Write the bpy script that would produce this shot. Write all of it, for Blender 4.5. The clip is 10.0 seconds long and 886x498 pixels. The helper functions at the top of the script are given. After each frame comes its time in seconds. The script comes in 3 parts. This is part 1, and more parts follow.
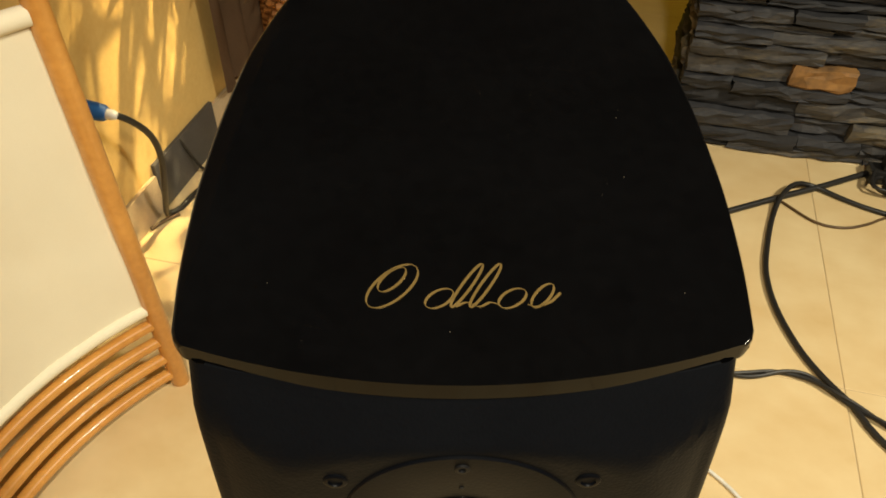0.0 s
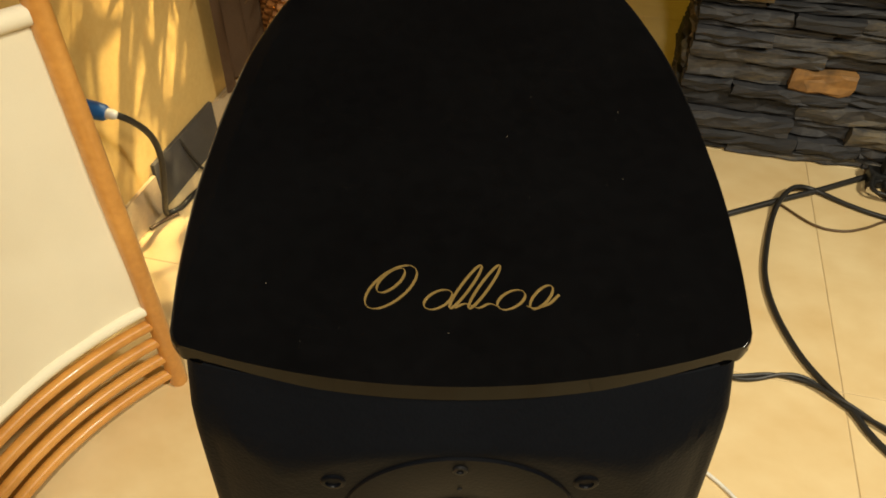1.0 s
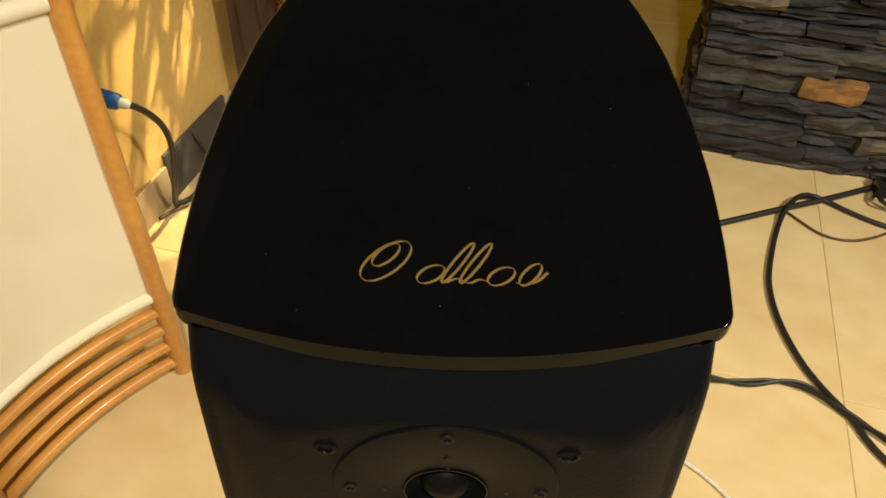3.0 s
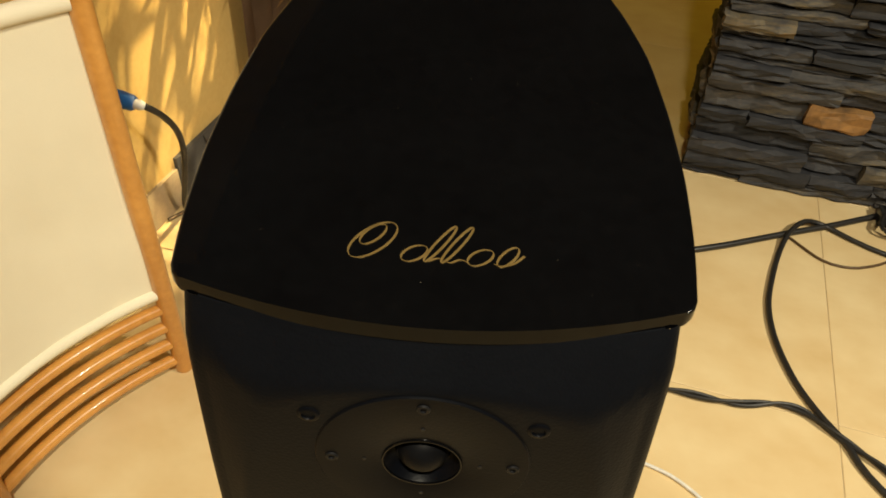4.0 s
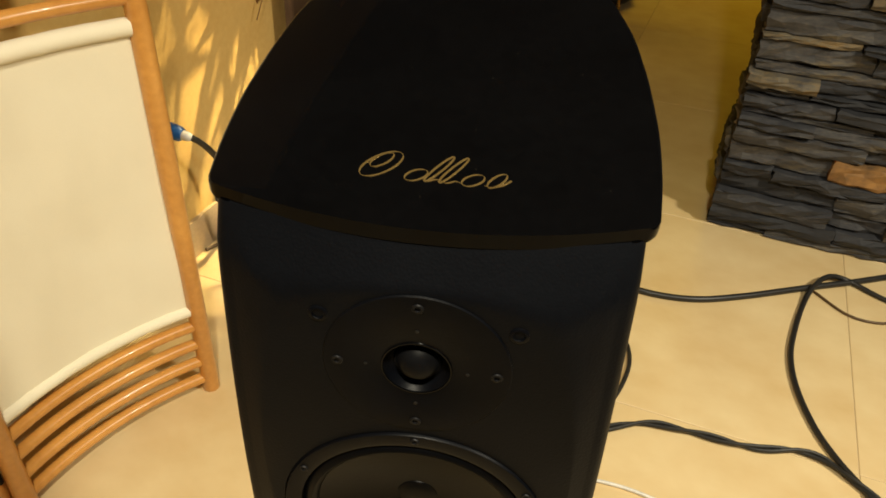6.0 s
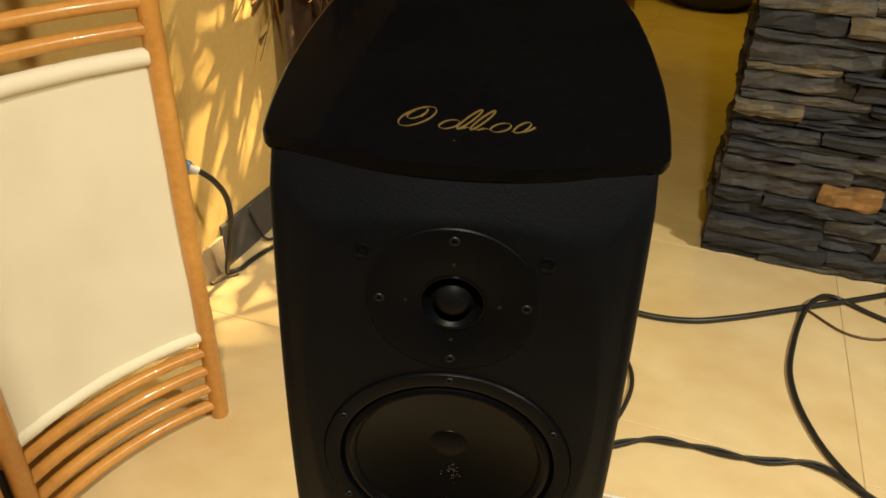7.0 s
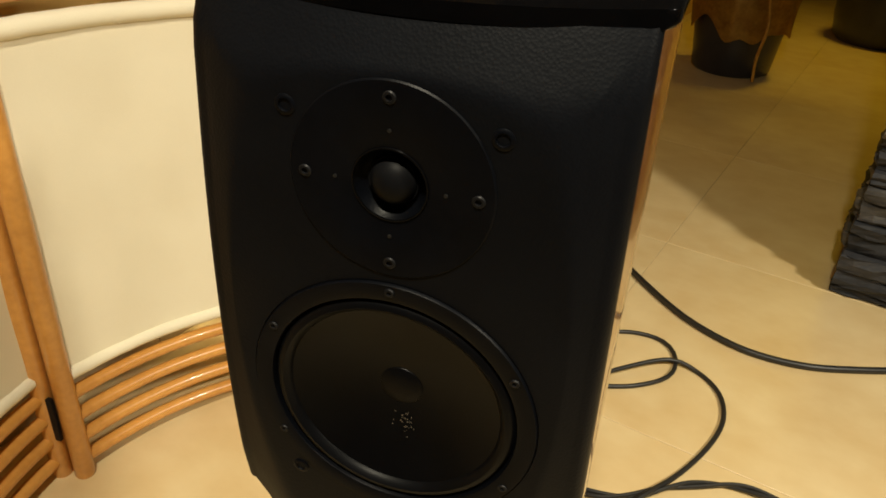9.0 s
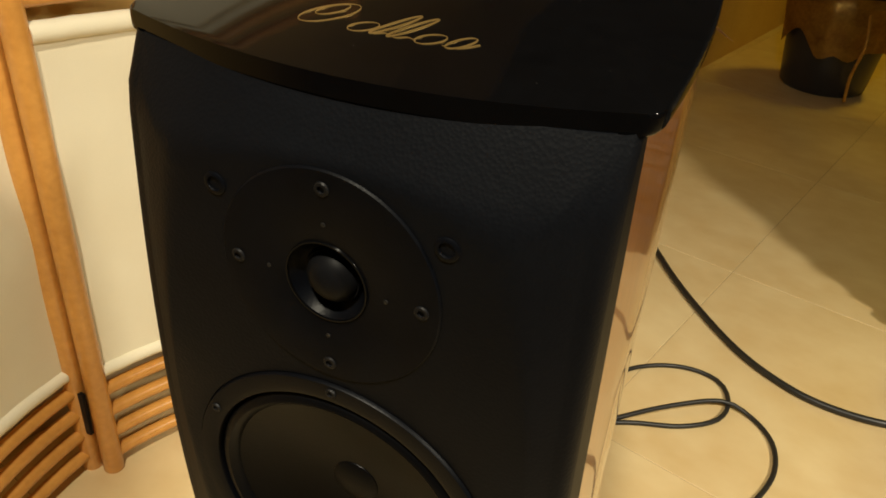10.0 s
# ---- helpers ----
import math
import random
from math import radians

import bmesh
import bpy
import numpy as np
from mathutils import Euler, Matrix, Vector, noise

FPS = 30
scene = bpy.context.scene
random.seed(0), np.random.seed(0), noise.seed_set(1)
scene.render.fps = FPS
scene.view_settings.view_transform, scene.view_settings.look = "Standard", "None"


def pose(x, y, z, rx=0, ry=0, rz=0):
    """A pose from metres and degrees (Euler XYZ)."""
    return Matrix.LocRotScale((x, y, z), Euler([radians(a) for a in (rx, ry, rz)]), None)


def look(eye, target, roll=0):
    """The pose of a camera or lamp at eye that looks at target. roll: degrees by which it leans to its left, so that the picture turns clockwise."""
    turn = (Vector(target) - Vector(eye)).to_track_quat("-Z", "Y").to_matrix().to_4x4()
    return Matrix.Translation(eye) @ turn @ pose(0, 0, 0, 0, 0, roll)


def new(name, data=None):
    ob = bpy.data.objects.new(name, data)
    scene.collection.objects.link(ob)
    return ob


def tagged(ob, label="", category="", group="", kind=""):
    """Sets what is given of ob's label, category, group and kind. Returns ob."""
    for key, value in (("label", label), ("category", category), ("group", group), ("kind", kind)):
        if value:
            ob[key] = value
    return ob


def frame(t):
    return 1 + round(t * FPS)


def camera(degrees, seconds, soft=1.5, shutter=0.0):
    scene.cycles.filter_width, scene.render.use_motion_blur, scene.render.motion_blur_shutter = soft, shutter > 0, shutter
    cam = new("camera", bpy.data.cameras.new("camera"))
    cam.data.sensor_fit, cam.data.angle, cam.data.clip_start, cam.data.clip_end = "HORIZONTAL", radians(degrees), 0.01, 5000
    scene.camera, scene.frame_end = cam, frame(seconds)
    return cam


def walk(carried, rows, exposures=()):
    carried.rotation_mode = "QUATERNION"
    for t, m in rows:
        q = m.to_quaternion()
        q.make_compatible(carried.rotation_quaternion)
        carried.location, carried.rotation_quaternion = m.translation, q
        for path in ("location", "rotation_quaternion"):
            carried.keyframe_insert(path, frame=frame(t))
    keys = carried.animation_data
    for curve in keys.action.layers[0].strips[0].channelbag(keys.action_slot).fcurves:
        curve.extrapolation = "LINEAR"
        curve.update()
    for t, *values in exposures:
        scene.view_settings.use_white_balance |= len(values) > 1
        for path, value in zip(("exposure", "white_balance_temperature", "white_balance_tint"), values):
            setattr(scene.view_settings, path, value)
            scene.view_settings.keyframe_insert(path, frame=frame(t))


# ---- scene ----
ROWS = [
    (0.00, pose(-0.0077, -0.1860, 1.3430, 48.04, 0.16, -0.01)),
    (0.50, pose(-0.0086, -0.1855, 1.3423, 48.11, -0.03, 0.13)),
    (1.00, pose(-0.0076, -0.1860, 1.3429, 48.14, -0.10, 0.15)),
    (1.50, pose(-0.0053, -0.1875, 1.3427, 48.15, -0.16, 0.16)),
    (2.00, pose(-0.0018, -0.1904, 1.3431, 48.25, -0.19, 0.18)),
    (2.50, pose(-0.0012, -0.1935, 1.3420, 48.20, -0.31, 0.66)),
    (4.00, pose(0.0124, -0.2306, 1.3440, 49.59, -2.20, 3.59)),
    (4.50, pose(0.0315, -0.2442, 1.3363, 50.85, -2.29, 4.30)),
    (5.00, pose(0.0481, -0.2696, 1.3317, 51.51, -2.81, 6.14)),
    (6.50, pose(0.0329, -0.3528, 1.3011, 56.63, -2.41, 7.03)),
    (7.00, pose(0.0259, -0.3976, 1.2837, 58.53, -1.70, 5.79)),
    (7.50, pose(0.0379, -0.4384, 1.2789, 59.02, -1.08, 5.70)),
    (8.00, pose(0.0718, -0.4176, 1.2496, 58.15, -1.33, 5.04)),
    (8.50, pose(0.1365, -0.3340, 1.2026, 57.58, -1.57, 14.00)),
    (9.00, pose(0.1260, -0.3318, 1.1665, 60.10, -2.92, 17.70)),
    (9.50, pose(0.1290, -0.2785, 1.1745, 61.75, -3.95, 21.30)),
    (10.00, pose(0.1548, -0.2430, 1.1895, 59.25, -3.70, 24.40)),
]
cam = camera(60.6, 10.0, soft=1.7)
walk(cam, ROWS)

# ---- world and lights ----
world = bpy.data.worlds.new("world")
scene.world = world
world.use_nodes = True
world.node_tree.nodes["Background"].inputs[0].default_value = (0.9, 0.75, 0.5, 1)
world.node_tree.nodes["Background"].inputs[1].default_value = 0.02
scene.view_settings.exposure = -0.22


def lamp(name, at, target, watts, size, colour=(1.0, 0.76, 0.42), spread=180):
    data = bpy.data.lights.new(name, "AREA")
    data.shape, data.size, data.energy, data.color = "DISK", size, watts, colour
    data.spread = radians(spread)
    ob = new(name, data)
    ob.matrix_world = look(at, target)
    return ob


LIGHT = (1.0, 0.905, 0.69)
lamp("ceiling_lamp", (2.25, -0.15, 2.72), (0.8, 0.8, 0), 41, 0.30, LIGHT, 108)
lamp("ceiling_lamp", (0.15, -0.85, 2.72), (-0.2, 0.5, 0), 22, 0.14, LIGHT, 100)
lamp("ceiling_lamp", (0.15, 5.60, 2.35), (0.2, 3.0, 0.0), 36, 0.06, (1.0, 0.74, 0.27), 120)
lamp("ceiling_lamp", (1.35, 4.95, 2.72), (1.15, 4.3, 0), 10, 0.6, (1.0, 0.66, 0.05), 110)
lamp("ceiling_spot", (0.45, 2.75, 2.66), (-0.78, 1.76, 0.50), 8, 0.05, (1.0, 0.77, 0.36), 23)


# ---- materials ----
def material(name, colour, rough=0.5, metal=0.0, coat=0.0, dark=None, scale=8.0, fine=120.0, bump=0.0, bump_scale=200.0,
             per_piece=0.0, stretch=(1, 1, 1), ramp=None, spec=0.5, weave=False):
    """Principled surface: two scales of noise between two tones, fine relief, optional tone per object."""
    m = bpy.data.materials.new(name)
    m.use_nodes = True
    nt = m.node_tree
    b = nt.nodes["Principled BSDF"]
    b.inputs["Roughness"].default_value = rough
    b.inputs["Metallic"].default_value = metal
    b.inputs["Coat Weight"].default_value = coat
    b.inputs["Coat Roughness"].default_value = 0.04
    b.inputs["Specular IOR Level"].default_value = spec
    tc = nt.nodes.new("ShaderNodeTexCoord")
    mp = nt.nodes.new("ShaderNodeMapping")
    mp.inputs["Scale"].default_value = stretch
    nt.links.new(tc.outputs["Object"], mp.inputs[0])
    big = nt.nodes.new("ShaderNodeTexNoise")
    big.inputs["Scale"].default_value, big.inputs["Detail"].default_value = scale, 5
    small = nt.nodes.new("ShaderNodeTexNoise")
    small.inputs["Scale"].default_value, small.inputs["Detail"].default_value = fine, 3
    for n in (big, small):
        nt.links.new(mp.outputs[0], n.inputs["Vector"])
    add = nt.nodes.new("ShaderNodeMath")
    add.operation = "MULTIPLY_ADD"
    add.inputs[1].default_value, add.inputs[2].default_value = 0.35, 0.0
    nt.links.new(small.outputs[0], add.inputs[0])
    tot = nt.nodes.new("ShaderNodeMath")
    tot.operation = "MULTIPLY_ADD"
    tot.inputs[1].default_value = 0.65
    nt.links.new(big.outputs[0], tot.inputs[0])
    nt.links.new(add.outputs[0], tot.inputs[2])
    last = tot.outputs[0]
    if per_piece:
        info = nt.nodes.new("ShaderNodeObjectInfo")
        pp = nt.nodes.new("ShaderNodeMath")
        pp.operation = "MULTIPLY_ADD"
        pp.inputs[1].default_value = per_piece
        off = nt.nodes.new("ShaderNodeMath")
        off.operation = "SUBTRACT"
        off.inputs[1].default_value = per_piece * 0.5
        nt.links.new(info.outputs["Random"], pp.inputs[0])
        nt.links.new(last, pp.inputs[2])
        nt.links.new(pp.outputs[0], off.inputs[0])
        last = off.outputs[0]
    cr = nt.nodes.new("ShaderNodeValToRGB")
    if ramp:
        while len(cr.color_ramp.elements) < len(ramp):
            cr.color_ramp.elements.new(0.5)
        for e, (p, c) in zip(cr.color_ramp.elements, ramp):
            e.position, e.color = p, (*c, 1)
    else:
        lo = dark or tuple(v * 0.72 for v in colour)
        cr.color_ramp.elements[0].position, cr.color_ramp.elements[0].color = 0.32, (*lo, 1)
        cr.color_ramp.elements[1].position, cr.color_ramp.elements[1].color = 0.66, (*colour, 1)
    nt.links.new(last, cr.inputs[0])
    nt.links.new(cr.outputs[0], b.inputs["Base Color"])
    if bump:
        bt = nt.nodes.new("ShaderNodeTexVoronoi" if weave else "ShaderNodeTexNoise")
        bt.inputs["Scale"].default_value = bump_scale
        nt.links.new(mp.outputs[0], bt.inputs["Vector"])
        bn = nt.nodes.new("ShaderNodeBump")
        bn.inputs["Strength"].default_value, bn.inputs["Distance"].default_value = bump, 0.001
        nt.links.new(bt.outputs[0], bn.inputs["Height"])
        nt.links.new(bn.outputs[0], b.inputs["Normal"])
    return m


M_GLOSS = material("black_lacquer", (0.0024, 0.0024, 0.0027), 0.05, coat=0.0, dark=(0.0013, 0.0013, 0.0015), spec=0.20)
M_LEATHER = material("black_leatherette", (0.0036, 0.0042, 0.0058), 0.46, dark=(0.0024, 0.0028, 0.0040), scale=14, fine=300, bump=0.11, bump_scale=560, weave=True, spec=0.085)
M_PLATE = material("black_driver_plate", (0.0023, 0.0028, 0.0044), 0.40, dark=(0.0015, 0.0018, 0.0028), scale=30, bump=0.1, bump_scale=600, spec=0.085)
M_RUBBER = material("black_rubber", (0.0022, 0.0024, 0.0032), 0.42, dark=(0.0015, 0.0016, 0.0020), scale=30, spec=0.10)
M_CONE = material("black_cone", (0.0022, 0.0023, 0.0028), 0.38, dark=(0.0012, 0.0012, 0.0015), scale=26, fine=500, bump=0.10, bump_scale=700, spec=0.10)
M_DOME = material("dark_silk_dome", (0.0040, 0.0042, 0.0050), 0.5, dark=(0.003, 0.003, 0.0036), scale=60, spec=0.08)
M_HOLE = material("dark_socket", (0.003, 0.003, 0.003), 0.6)
M_STEEL = material("dark_screw", (0.008, 0.008, 0.009), 0.45, metal=0.2, spec=0.2)
M_CHERRY = material("lacquered_cherry", (0.34, 0.135, 0.030), 0.28, coat=1.0, dark=(0.22, 0.085, 0.018), scale=5, fine=60, stretch=(6, 6, 0.7))
M_GOLD = material("gold_foil", (0.46, 0.31, 0.11), 0.36, metal=0.85, dark=(0.40, 0.26, 0.08), scale=90)
M_RATTAN = material("honey_rattan", (0.70, 0.345, 0.080), 0.32, coat=0.3, dark=(0.50, 0.22, 0.045), scale=6, fine=70, per_piece=0.12)
M_CANVAS = material("cream_canvas", (0.83, 0.77, 0.60), 0.85, dark=(0.76, 0.69, 0.52), scale=4, fine=900, bump=0.35, bump_scale=900)
M_WALL = material("ochre_plaster", (0.70, 0.49, 0.175), 0.85, dark=(0.60, 0.38, 0.115), scale=2.5, fine=60, bump=0.25, bump_scale=150)
M_CEIL = material("dark_ceiling_wood", (0.045, 0.028, 0.016), 0.7, scale=2, stretch=(1, 6, 1))
M_TILE = material("beige_tile", (0.74, 0.59, 0.335), 0.40, dark=(0.62, 0.445, 0.215), scale=2.6, fine=11, per_piece=0.05, stretch=(1, 1.2, 1), spec=0.45)
M_GROUT = material("tile_joint", (0.50, 0.38, 0.22), 0.8, scale=20)
M_SKIRT = material("beige_skirting", (0.52, 0.40, 0.25), 0.4, scale=6)
M_SLATE_SKIRT = material("dark_slate", (0.065, 0.065, 0.07), 0.45, dark=(0.04, 0.04, 0.045), scale=12, bump=0.2, bump_scale=60)
M_STONE = material("slate_ledger", (0.12, 0.12, 0.12), 0.75, scale=9, fine=55, per_piece=0.55, stretch=(1, 1, 3), bump=1.0, bump_scale=60,
                   ramp=[(0.20, (0.013, 0.014, 0.018)), (0.45, (0.029, 0.030, 0.036)), (0.62, (0.062, 0.059, 0.058)), (0.76, (0.130, 0.108, 0.072)), (0.90, (0.19, 0.130, 0.058))])
M_RUST = material("rusty_slate", (0.34, 0.175, 0.052), 0.75, dark=(0.12, 0.068, 0.030), scale=14, fine=60, bump=0.8, bump_scale=70)
M_MORTAR = material("dark_mortar", (0.018, 0.016, 0.015), 0.95, scale=20)
M_CABLE = material("black_cable", (0.018, 0.017, 0.016), 0.42, scale=30, bump=0.1, bump_scale=500)
M_CABLE_BROWN = material("brown_cable", (0.10, 0.055, 0.02), 0.5, scale=30)
M_CABLE_WHITE = material("white_cable", (0.78, 0.76, 0.70), 0.4, scale=30)
M_BLUE = material("blue_plastic", (0.012, 0.12, 0.42), 0.4, dark=(0.01, 0.09, 0.34), scale=40)
M_WHITE = material("white_plastic", (0.75, 0.74, 0.70), 0.4, scale=40)
M_BLACK = material("black_plastic", (0.02, 0.02, 0.02), 0.4, scale=30)
M_WICKER = material("orange_wicker", (0.50, 0.21, 0.055), 0.5, dark=(0.22, 0.08, 0.02), scale=40, fine=200, per_piece=0.2)
M_TWIG = material("dried_stem", (0.22, 0.11, 0.03), 0.7, dark=(0.11, 0.055, 0.016), scale=15)
M_CURTAIN = material("grey_brown_cloth", (0.17, 0.10, 0.055), 0.85, dark=(0.11, 0.062, 0.032), scale=4, fine=300, bump=0.3, bump_scale=400)
M_FOIL = material("gold_wrap", (0.72, 0.45, 0.10), 0.35, metal=0.5, dark=(0.42, 0.22, 0.05), scale=14, fine=60, bump=0.8, bump_scale=40)
M_POT = material("dark_glaze", (0.035, 0.037, 0.045), 0.3, dark=(0.022, 0.023, 0.028), scale=10)
M_SAND = material("dry_soil", (0.16, 0.13, 0.09), 0.95, scale=30)


# ---- mesh helpers ----
def finish(bm, name, mat, smooth=True):
    bmesh.ops.recalc_face_normals(bm, faces=bm.faces[:])
    me = bpy.data.meshes.new(name)
    bm.to_mesh(me)
    bm.free()
    me.materials.append(mat)
    for p in me.polygons:
        p.use_smooth = smooth
    if smooth:
        me.set_sharp_from_angle(angle=radians(38))
    return me


def part(name, bm, mat, parent, label="", smooth=True):
    ob = new(name, finish(bm, name, mat, smooth))
    ob.parent = parent
    if label:
        tagged(ob, label)
    return ob


def thing(name, at, label, category, group="", kind="", turn=0.0):
    ob = new(name)
    ob.empty_display_size = 0.05
    ob.matrix_basis = pose(*at, 0, 0, turn)
    return tagged(ob, label, category, group, kind)


def single(name, bm, mat, label, category, group="", kind="", smooth=True):
    ob = new(name, finish(bm, name, mat, smooth))
    return tagged(ob, label, category, group, kind)


def box(bm, x0, x1, y0, y1, z0, z1, bevel=0.0):
    m = Matrix.Translation(((x0 + x1) / 2, (y0 + y1) / 2, (z0 + z1) / 2)) @ Matrix.Diagonal((x1 - x0, y1 - y0, z1 - z0, 1))
    r = bmesh.ops.create_cube(bm, size=1, matrix=m)
    if bevel:
        edges = list({e for v in r["verts"] for e in v.link_edges})
        bmesh.ops.bevel(bm, geom=edges, offset=bevel, segments=2, profile=0.7, affect="EDGES")
    return bm


def spin(bm, profile, axis="z", at=(0, 0, 0), n=48, ends=False):
    """Surface of revolution from (radius, along) pairs."""
    rings = []
    for r, h in profile:
        ring = []
        for i in range(n):
            a = 2 * math.pi * i / n
            rr = r
            p = (rr * math.cos(a), rr * math.sin(a), h) if axis == "z" else (rr * math.cos(a), h, rr * math.sin(a))
            if axis == "x":
                p = (h, rr * math.cos(a), rr * math.sin(a))
            ring.append(bm.verts.new(Vector(p) + Vector(at)))
        rings.append(ring)
    for a, b in zip(rings, rings[1:]):
        for i in range(n):
            bm.faces.new((a[i], a[(i + 1) % n], b[(i + 1) % n], b[i]))
    for ring, (r, h) in ((rings[0], profile[0]), (rings[-1], profile[-1])):
        if r < 0.0011 or ends:
            bm.faces.new(ring)
    return bm


def smooth_line(points, step=0.03):
    """Catmull-Rom line through the points."""
    p = [Vector(q) for q in points]
    p = [p[0] * 2 - p[1]] + p + [p[-1] * 2 - p[-2]]
    out = []
    for i in range(1, len(p) - 2):
        k = max(2, int((p[i + 1] - p[i]).length / step))
        for j in range(k):
            t = j / k
            out.append(0.5 * (2 * p[i] + (p[i + 1] - p[i - 1]) * t + (2 * p[i - 1] - 5 * p[i] + 4 * p[i + 1] - p[i + 2]) * t * t
                              + (3 * p[i] - p[i - 1] - 3 * p[i + 1] + p[i + 2]) * t ** 3))
    out.append(p[-2])
    return out


def tube(bm, line, radius, n=10, taper=None):
    """Round rod along a line; taper gives the radius factor along it."""
    rings, up = [], Vector((0, 0, 1))
    for i, c in enumerate(line):
        d = (line[min(i + 1, len(line) - 1)] - line[max(i - 1, 0)]).normalized()
        side = d.cross(up)
        if side.length < 0.05:
            side = d.cross(Vector((1, 0, 0)))
        side.normalize()
        over = side.cross(d).normalized()
        r = radius * (taper(i / (len(line) - 1)) if taper else 1)
        rings.append([bm.verts.new(c + side * (r * math.cos(2 * math.pi * k / n)) + over * (r * math.sin(2 * math.pi * k / n))) for k in range(n)])
    for a, b in zip(rings, rings[1:]):
        for k in range(n):
            bm.faces.new((a[k], a[(k + 1) % n], b[(k + 1) % n], b[k]))
    bm.faces.new(rings[0])
    bm.faces.new(rings[-1])
    return bm


# ---- room ----
WALL_A, WALL_B = Vector((-0.838, 1.330, 0)), Vector((-0.728, 1.790, 0))
WALL_DIR = (WALL_B - WALL_A).normalized()
WALL_OUT = Vector((WALL_DIR.y, -WALL_DIR.x, 0))          # towards the room
GRID = -14.5                                             # turn of tiles and pier


def wall_slab(name, a, b, height, thick, mat, label):
    """Upright slab whose room face runs from a to b; the thickness lies to the left of that way."""
    d = (b - a).normalized()
    n = Vector((-d.y, d.x, 0)) * thick
    bm = bmesh.new()
    lo = [bm.verts.new(v) for v in (a, b, b + n, a + n)]
    hi = [bm.verts.new(v + Vector((0, 0, height))) for v in (a, b, b + n, a + n)]
    bm.faces.new(lo), bm.faces.new(hi)
    for i in range(4):
        bm.faces.new((lo[i], lo[(i + 1) % 4], hi[(i + 1) % 4], hi[i]))
    return single(name, bm, mat, label, "wall", kind="structure", smooth=False)


H = 2.8
left_lo, left_hi = WALL_A - WALL_DIR * 5.2, WALL_A + WALL_DIR * 7.6
wall_slab("wall_west", left_lo, left_hi, H, 0.15, M_WALL, "warm ochre plastered wall with a stone skirting")
wall_slab("wall_north", left_hi, Vector((5.0, 8.6, 0)), H, 0.15, M_WALL, "warm ochre plastered far wall")
wall_slab("wall_east", Vector((5.0, 8.6, 0)), Vector((4.6, -4.0, 0)), H, 0.15, M_WALL, "warm ochre plastered side wall")
wall_slab("wall_south", Vector((4.6, -4.0, 0)), left_lo, H, 0.15, M_WALL, "warm ochre plastered wall behind the listening place")
single("ceiling", box(bmesh.new(), -3.0, 5.4, -4.5, 9.2, H, H + 0.12), M_CEIL, "dark stained wooden ceiling", "ceiling", kind="structure", smooth=False)
floor = single("floor", box(bmesh.new(), -3.0, 5.4, -4.5, 9.2, -0.12, -0.0015), M_GROUT, "warm beige tiled floor with fine joints", "floor", kind="structure", smooth=False)

# skirting along the left wall: beige stone, then a dark slate length
def skirting(name, s0, s1, mat, label, high):
    bm = bmesh.new()
    box(bm, s0, s1, -0.012, 0.0, 0.0, high, 0.002)
    ob = single(name, bm, mat, label, "skirting", kind="structure")
    ob.matrix_basis = Matrix.Translation(WALL_A) @ pose(0, 0, 0, 0, 0, math.degrees(math.atan2(WALL_DIR.y, WALL_DIR.x)))
    return ob


for k in range(6):
    skirting("baseboard", -1.642 + 0.3 * k, -1.642 + 0.3 * k + 0.298, M_SKIRT, "beige stone skirting tile along the plastered wall", 0.115)
skirting("baseboard", 0.16, 0.50, M_SLATE_SKIRT, "dark slate skirting length at the wall's end", 0.145)
for k in range(5):
    skirting("baseboard", 0.502 + 0.302 * k, 0.502 + 0.302 * k + 0.3, M_SKIRT, "beige stone skirting tile along the plastered wall", 0.13)


# ---- loudspeaker ----
ZW, ZT = 0.843, 0.999            # woofer and tweeter axes
RISE, Z0 = 0.17, 1.090           # the top slopes up towards the back
SIDE_Y = [0.0, 0.033, 0.07, 0.11, 0.137, 0.165, 0.19, 0.215, 0.245, 0.265, 0.29, 0.315, 0.335, 0.348, 0.354]
SIDE_W = [0.1225, 0.1262, 0.1296, 0.1305, 0.1292, 0.1270, 0.1238, 0.1198, 0.1115, 0.1045, 0.0925, 0.0760, 0.0560, 0.0320, 0.0]
BACK = SIDE_Y[-1]


def half_width(y):
    """Half the cabinet's width, from front to back."""
    return float(np.interp(y, FINE_Y, FINE_W))


_knots = smooth_line([(y, w, 0) for y, w in zip(SIDE_Y, SIDE_W)], 0.004)
FINE_Y, FINE_W = [v.x for v in _knots], [v.y for v in _knots]


def bow(x):
    """How far the bowed front lies back at x."""
    return 0.0112 + 0.0193 * (x / 0.122) ** 2


def plan(inset, front, cut=0.0):
    """Outline of the cabinet seen from above, shrunk by inset, its front moved by front."""
    pts, xs = [], 0.1195 - inset
    for i in range(25):
        x = -xs + 2 * xs * i / 24
        pts.append((x, bow(x) + front))
    yc = bow(xs) + front
    w1 = half_width(yc + 0.012) - inset
    for a in (20, 45, 70):
        pts.append((xs + (w1 - xs) * math.sin(radians(a)), yc + 0.012 * (1 - math.cos(radians(a)))))
    ys = [yc + 0.012 + (BACK - inset - yc - 0.012) * (i / 40) for i in range(41)]
    right = [(max(0.0, half_width(min(BACK, y + inset * 0.7)) - inset), y) for y in ys]
    pts += right[:-1]
    pts += [(-x, y) for x, y in reversed(right[:-1])]
    for a in (70, 45, 20):
        pts.append((-(xs + (w1 - xs) * math.sin(radians(a))), yc + 0.012 * (1 - math.cos(radians(a)))))
    return pts


